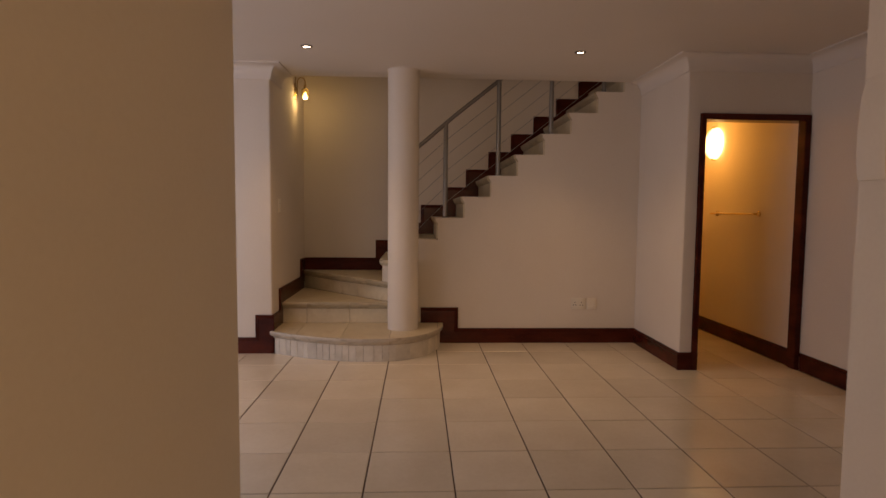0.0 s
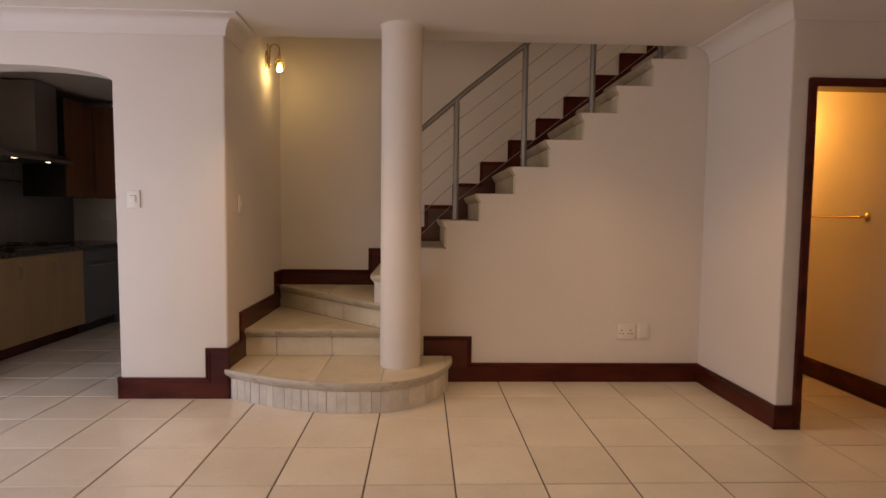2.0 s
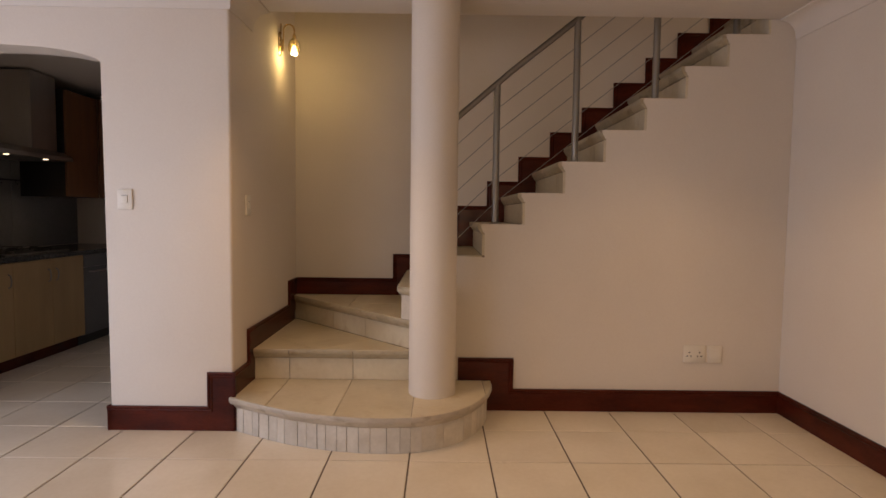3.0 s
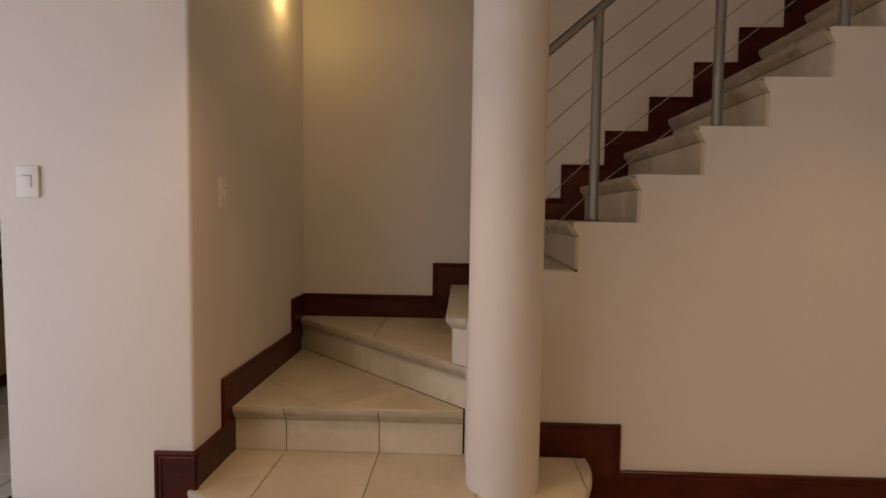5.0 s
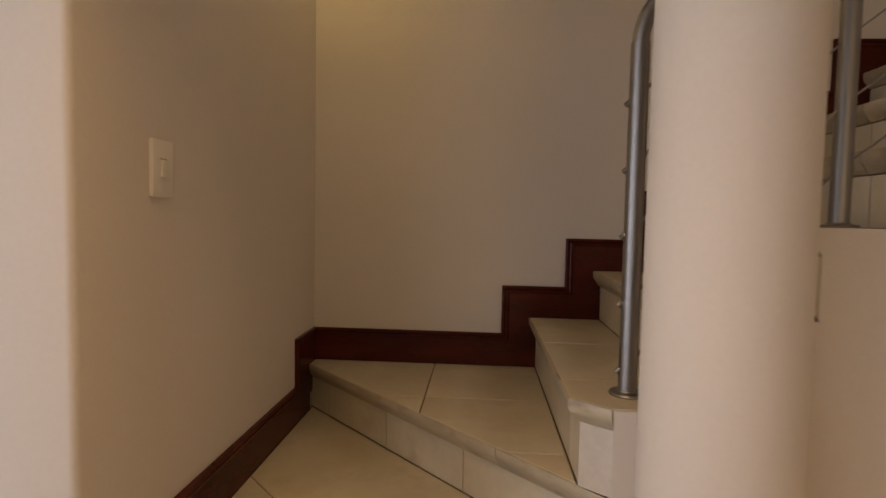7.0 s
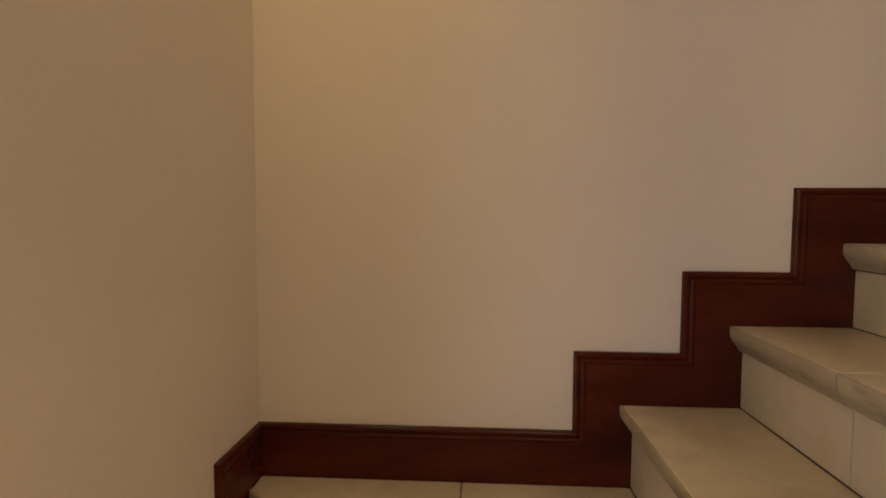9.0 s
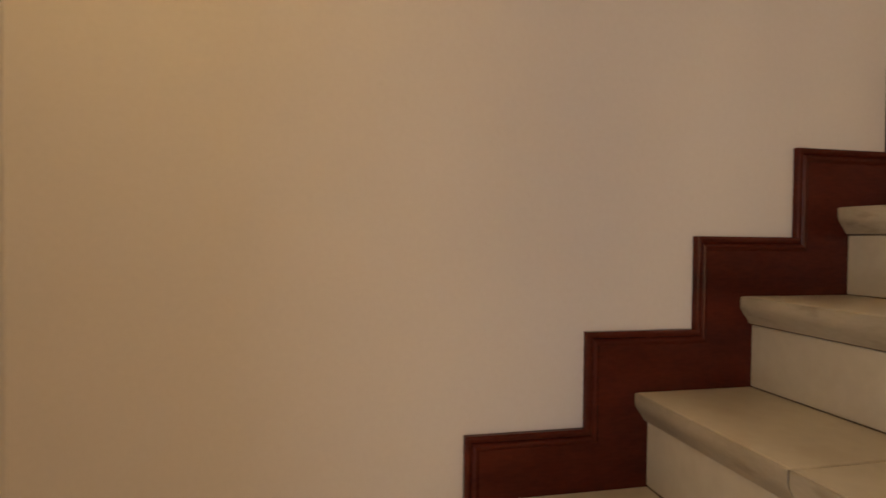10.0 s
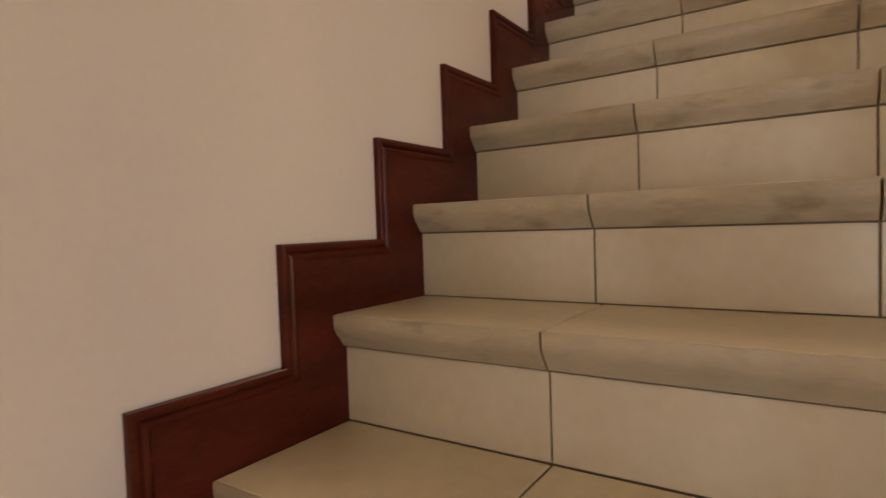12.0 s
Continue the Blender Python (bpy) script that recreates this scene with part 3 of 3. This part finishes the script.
part("handrail", tube(bend + [(bx + j * 0.5, rail_y(bx + j * 0.5), rail_z(bx + j * 0.5) + (bz - rail_z(bx)) * max(0, 1 - j)) for j in range(1, 6)], 0.0180, 20), STEEL, rail, smooth=True)
low_z = [1.440, 1.294, 1.148, 0.995, 0.845]
mid_z = [1.859, 1.720, 1.579, 1.434, 1.292]
for a, b in zip(low_z, mid_z):
    pts = [(0.360, rail_y(0.36), a)] + [(x, rail_y(x), b + TREAD[k] - TREAD[6]) for x, k in posts[1:]]
    ob = part("cable", tube(pts, 0.0025, 6), CABLE, rail)
    slope = (b - a) / 0.48
    for name, u, v, r in (("end_cap", -0.027, -0.014, 0.0062), ("ferrule", 0.014, 0.040, 0.0042)):
        y = rail_y(0.36)
        bm = tube([(0.360 + u, y, a + u * slope), (0.360 + (u + v) / 2, y, a + (u + v) / 2 * slope), (0.360 + v, y, a + v * slope)], r, 12)
        part(name, bm, STEEL, ob, smooth=True)

# ---- lamps ----


def downlight(x, y):
    t = thing("downlight", "small recessed ceiling spotlight, switched on", "ceiling light", (x, y, CEILING), "ceiling spotlights")
    part("rim", lathe([(0.042, 0.0), (0.042, -0.003), (0.038, -0.007), (0.028, -0.008), (0.024, -0.004)], 28), STEEL, t, smooth=True)
    part("lens", lathe([(0.023, -0.004), (0.021, -0.0055), (0.008, -0.0065)], 24), SPOTGLOW, t, smooth=True)


downlight(-0.243, 3.86)
downlight(1.765, 3.86)

sc = thing("wall_sconce", "brass wall lamp with a hanging crystal drop, lit", "wall lamp", (X_NOOK, 5.33, 2.378))
plate = lathe([(0.046, 0.0), (0.046, 0.006), (0.040, 0.012), (0.020, 0.018), (0.014, 0.03)], 28, axis="x")
plate.transform(Matrix.Diagonal((1, 0.80, 1.85, 1)))
part("back_plate", plate, BRASS, sc, smooth=True)
part("rod", tube([(0.012, 0, 0.07), (0.012, 0, 0.14)], 0.0045, 10), BRASS, sc, smooth=True)
part("boss", lathe([(0.012, 0.016), (0.014, 0.022), (0.010, 0.032)], 16, (0, 0, -0.035), "x"), BRASS, sc, smooth=True)
arm = [(0.026, 0, 0.0), (0.030, 0, 0.06)] + [(0.030 + 0.037 * (1 - math.cos(a)), 0, 0.095 + 0.040 * math.sin(a)) for a in [radians(15 * j) for j in range(13)]] + [(0.104, 0, 0.060)]
part("arm", tube(arm, 0.0055, 12), BRASS, sc, smooth=True)
part("collar", lathe([(0.008, 0.066), (0.013, 0.060), (0.013, 0.042), (0.020, 0.034)], 20, (0.104, 0, 0)), BRASS, sc, smooth=True)
part("crystal_shade", lathe([(0.018, 0.036), (0.031, 0.024), (0.040, 0.002), (0.043, -0.022), (0.039, -0.046), (0.031, -0.058), (0.027, -0.054), (0.034, -0.040), (0.037, -0.020), (0.034, 0.002), (0.026, 0.018), (0.010, 0.028)], 14, (0.104, 0, 0)), GLASS, sc, "amber cut-crystal shade")
part("bulb", lathe([(0.009, -0.010), (0.017, -0.030), (0.023, -0.056), (0.022, -0.070), (0.009, -0.074)], 16, (0.104, 0, 0)), BULB, sc, smooth=True)

bl = thing("bathroom_lamp", "round opal glass wall lamp glowing warm yellow", "wall lamp", (X_FAR, 5.215, 1.915))
part("shade", lathe([(0.158, -0.012), (0.153, -0.028), (0.134, -0.048), (0.096, -0.064), (0.05, -0.073), (0.01, -0.076)], 36, axis="x"), OPAL, bl, smooth=True)
part("base", lathe([(0.12, 0.0), (0.12, -0.014)], 28, axis="x"), PLASTIC, bl)
for sy in (-1, 1):
    part("clip", box(-0.045, -0.012, -0.012, 0.012, sy * 0.158 - 0.010, sy * 0.158 + 0.010), BRASS, bl)

tr = thing("towel_rail", "slim brass towel rail on the bathroom wall", "towel rail", (X_FAR, 4.80, 1.215))
part("bar", tube([(-0.06, -0.36, 0), (-0.06, 0.36, 0)], 0.008, 12), BRASS, tr, smooth=True)
for y in (-0.34, 0.34):
    ob = part("bracket", tube([(0, y, 0), (-0.06, y, 0)], 0.009, 12), BRASS, tr, smooth=True)
    part("rose", lathe([(0.026, 0), (0.026, -0.004), (0.018, -0.010), (0.010, -0.014)], 20, (0, y, 0), "x"), BRASS, ob, smooth=True)

# ---- switches and sockets ----


def plate_box(w, h, d=0.010):
    return box(-w / 2, w / 2, -d, 0, -h / 2, h / 2, soft=0.0025)


def switch(where, turn, label, w=0.075, h=0.118, rw=0.011, rh=0.018):
    t = thing("light_switch", label, "light switch", where)
    t.rotation_euler = (0, 0, turn)
    part("plate", plate_box(w, h), PLASTIC, t, smooth=True)
    part("rocker", box(-rw, rw, -0.0150, -0.008, -rh, rh, soft=0.0015), PLASTIC, t, smooth=True)
    part("gap", box(-rw, rw, -0.0112, -0.009, rh + 0.0003, rh + 0.0018), BLACK, t)


switch((-1.221, Y_PIER, 1.273), 0, "cream wall switch on the plastered pier", 0.080, 0.110, 0.017, 0.020)
switch((X_NOOK, 4.655, 1.252), radians(90), "white wall switch beside the winding steps")

so = thing("wall_socket", "white double three-pin wall socket above the skirting", "wall socket", (2.063, Y_SIDE, 0.369))
part("plate", plate_box(0.130, 0.108), PLASTIC, so, smooth=True)
for x in (-0.032, 0.032):
    for dx, dz in ((0, 0.016), (-0.012, -0.008), (0.012, -0.008)):
        part("pin_hole", lathe([(0.0045, -0.0088), (0.0045, -0.0106)], 12, (x + dx, 0, dz - 0.006), "y"), BLACK, so)
    part("rocker", box(x - 0.007, x + 0.007, -0.014, -0.008, 0.026, 0.036, soft=0.001), PLASTIC, so)
bp = thing("blank_plate", "blank white cover plate beside the socket", "cover plate", (2.188, Y_SIDE, 0.369))
part("plate", plate_box(0.088, 0.106), PLASTIC, bp, smooth=True)
part("centre", box(-0.030, 0.030, -0.0125, -0.008, -0.030, 0.030, soft=0.001), PLASTIC, bp)

ip = thing("wall_panel", "rounded cream handset case on the passage wall end", "control panel", (1.655, 0.985, 1.43))
bm = prism([(0.0, -0.128), (-0.012, -0.128), (-0.017, -0.118), (-0.0195, -0.060), (-0.0205, -0.020), (-0.0175, 0.020), (-0.0150, 0.070), (-0.0115, 0.092), (-0.004, 0.112), (0.0, 0.120)], -0.05, 0.035, "y")
soften(bm, lambda e: min(e.verts[0].co.x, e.verts[1].co.x) < -0.003 and abs(e.verts[0].co.y - e.verts[1].co.y) < 1e-5, 0.005, 3)
part("case", bm, PAINT, ip, smooth=True)

# ---- kitchen ----
XF = -2.69


def door_front(unit, y0, y1, z0, z1, handle_y, mat):
    d = part("cabinet_door", box(XF, XF + 0.018, y0 + 0.002, y1 - 0.002, z0, z1, soft=0.002), mat, unit)
    hz = z1 - 0.13
    part("handle", tube([(XF + 0.018, handle_y, hz - 0.05), (XF + 0.036, handle_y, hz - 0.04), (XF + 0.042, handle_y, hz), (XF + 0.036, handle_y, hz + 0.04), (XF + 0.018, handle_y, hz + 0.05)], 0.005, 8), STEEL, d, "steel bow handle", smooth=True)


for y0, y1, doors in ((4.60, 5.485, ((4.60, 5.04, 5.0), (5.04, 5.485, 5.44))), (5.485, 6.30, ((5.485, 5.90, 5.855), (5.90, 6.30, 5.945)))):
    u = thing("base_cabinet", "beech veneer kitchen base cabinet with bow handles", "cabinet", group="kitchen base cabinets")
    part("body", box(-3.36, XF, y0 + 0.001, y1 - 0.001, 0.10, 0.815), BEECH, u)
    part("plinth", box(-3.34, XF - 0.05, y0 + 0.001, y1 - 0.001, 0.0, 0.10), WOOD, u)
    for a, b, h in doors:
        door_front(u, a, b, 0.105, 0.812, h, BEECH)
dw = thing("dishwasher", "dark grey dishwasher under the worktop", "dishwasher")
part("body", box(-3.36, XF - 0.005, 6.305, 6.86, 0.09, 0.812), APPLIANCE, dw)
d = part("door", box(XF - 0.004, XF + 0.018, 6.31, 6.855, 0.10, 0.70, soft=0.004), APPLIANCE, dw)
part("handle", tube([(XF + 0.018, 6.38, 0.66), (XF + 0.045, 6.38, 0.66), (XF + 0.045, 6.79, 0.66), (XF + 0.018, 6.79, 0.66)], 0.008, 10), STEEL, d, smooth=True)
part("control_panel", box(XF - 0.004, XF + 0.020, 6.31, 6.855, 0.705, 0.808, soft=0.003), APPLIANCE, dw)
part("plinth", box(-3.34, XF - 0.05, 6.305, 6.86, 0.0, 0.09), BLACK, dw)
solid("corner_filler", box(-3.36, XF - 0.002, 6.862, 7.298, 0.0, 0.812), APPLIANCE, "dark corner panel beside the dishwasher", "cabinet")
wt = solid("worktop", box(-3.368, XF + 0.035, 4.60, 7.298, 0.817, 0.855, soft=0.004), GRANITE, "polished black granite worktop", "worktop")
hob = thing("hob", "black gas hob with steel trim set on the worktop", "hob", (-3.06, 5.95, 0.855))
part("plate", box(-0.25, 0.25, -0.36, 0.36, 0.0, 0.006, soft=0.002), BLACK, hob)
part("trim", box(0.25, 0.258, -0.36, 0.36, 0.0, 0.009), STEEL, hob)
for bx_, by_ in ((-0.12, -0.2), (-0.12, 0.2), (0.12, -0.2), (0.12, 0.2)):
    part("burner", lathe([(0.05, 0.006), (0.05, 0.014), (0.035, 0.018), (0.034, 0.026), (0.01, 0.028)], 20, (bx_, by_, 0)), BLACK, hob)
    part("pan_support", tube([(bx_ - 0.09, by_, 0.008), (bx_ - 0.085, by_, 0.034), (bx_ + 0.085, by_, 0.034), (bx_ + 0.09, by_, 0.008)], 0.005, 6), BLACK, hob)
hood = thing("cooker_hood", "steel chimney cooker hood with two small lights", "cooker hood", (-3.368, 6.54, 1.645))
part("chimney", box(0.0, 0.40, -0.41, -0.10, 0.08, 0.735, soft=0.003), HOOD_STEEL, hood)
part("canopy", prism([(0.0, 0.0), (0.50, 0.0), (0.50, 0.03), (0.42, 0.08), (0.0, 0.08)], -0.90, -0.04, "y"), HOOD_STEEL, hood)
for y in (-0.72, -0.28):
    part("light", lathe([(0.020, 0.0), (0.020, -0.003), (0.012, -0.005)], 20, (0.42, y, 0)), HOODGLOW, hood)
sb = thing("splashback", "grey glazed splashback panels behind the hob", "splashback", (-3.368, 5.95, 0.857))
for a, b in ((-1.35, -0.452), (-0.448, 0.448), (0.452, 1.348)):
    part("panel", box(0.0, 0.008, a, b, 0.0, 0.798, soft=0.0015), SPLASH, sb)
ur = thing("utensil_rail", "dark hanging rail with small hooks on the splashback", "utensil rail", (-3.36, 6.1, 1.47))
part("bar", tube([(0.03, -0.5, 0), (0.03, 0.5, 0)], 0.007, 8), BLACK, ur)
for y in (-0.45, 0.45):
    part("bracket", tube([(0, y, 0), (0.03, y, 0)], 0.006, 8), BLACK, ur)
for y in (-0.3, -0.1, 0.0, 0.12, 0.3):
    part("hook", tube([(0.03, y, 0.008), (0.042, y, 0.0), (0.042, y, -0.03), (0.055, y, -0.04), (0.06, y, -0.025)], 0.003, 6), BLACK, ur)
wc = thing("wall_cabinet", "dark wall cabinet with a cherry veneer door beside the cooker hood", "cabinet")
part("body", box(-3.36, -2.95, 6.51, 6.98, 1.33, 2.30), BLACK, wc)
part("cabinet_door", box(-2.95, -2.932, 6.512, 6.978, 1.332, 2.298, soft=0.002), CHERRY, wc)
wc2 = thing("wall_cabinet", "cherry veneer wall cabinet on the end wall", "cabinet")
part("body", box(-2.93, -1.9, 7.0, 7.298, 1.33, 2.30), CHERRY, wc2)
for a, b in ((-2.93, -2.415), (-2.415, -1.9)):
    part("cabinet_door", box(a + 0.002, b - 0.002, 6.982, 7.0, 1.332, 2.298, soft=0.002), CHERRY, wc2)
ks = thing("wall_socket", "white wall socket above the kitchen worktop", "wall socket", (-3.0, 7.298, 1.13))
part("plate", plate_box(0.12, 0.08), PLASTIC, ks, smooth=True)

# ---- floor ----
T = 0.40
GX, GY = 0.7397, 3.243
floor = solid("floor", box(-3.72, 3.72, -2.6, 7.45, -0.15, -0.004), GROUT, "cream ceramic tile floor with dark joints", "floor", "structure")
h = T / 2 - 0.0034
unit = mesh("tile", slab_piece([(-h, -h), (h, -h), (h, h), (-h, h)], -0.008, 0.0, 0.0025), TILE)
rest = bmesh.new()
for i in range(-12, 8):
    for j in range(-15, 11):
        x, y = GX + (i + 0.5) * T, GY + (j + 0.5) * T
        if x < -3.4 and y > 4.5 or x > 3.6 or (-0.6 < x < 2.5 and y > 4.9) or x < -3.6:
            continue
        if y > 1.5 and x > -3.0:
            ob = new("tile", unit)
            ob.location = (x, y, rnd.uniform(-0.0006, 0.0006))
            ob.parent = floor
        else:
            prism([(x - h, y - h), (x + h, y - h), (x + h, y + h), (x - h, y + h)], -0.008, -0.0003, bm=rest)
part("more_tiles", rest, TILE, floor)["kind"] = "stuff"
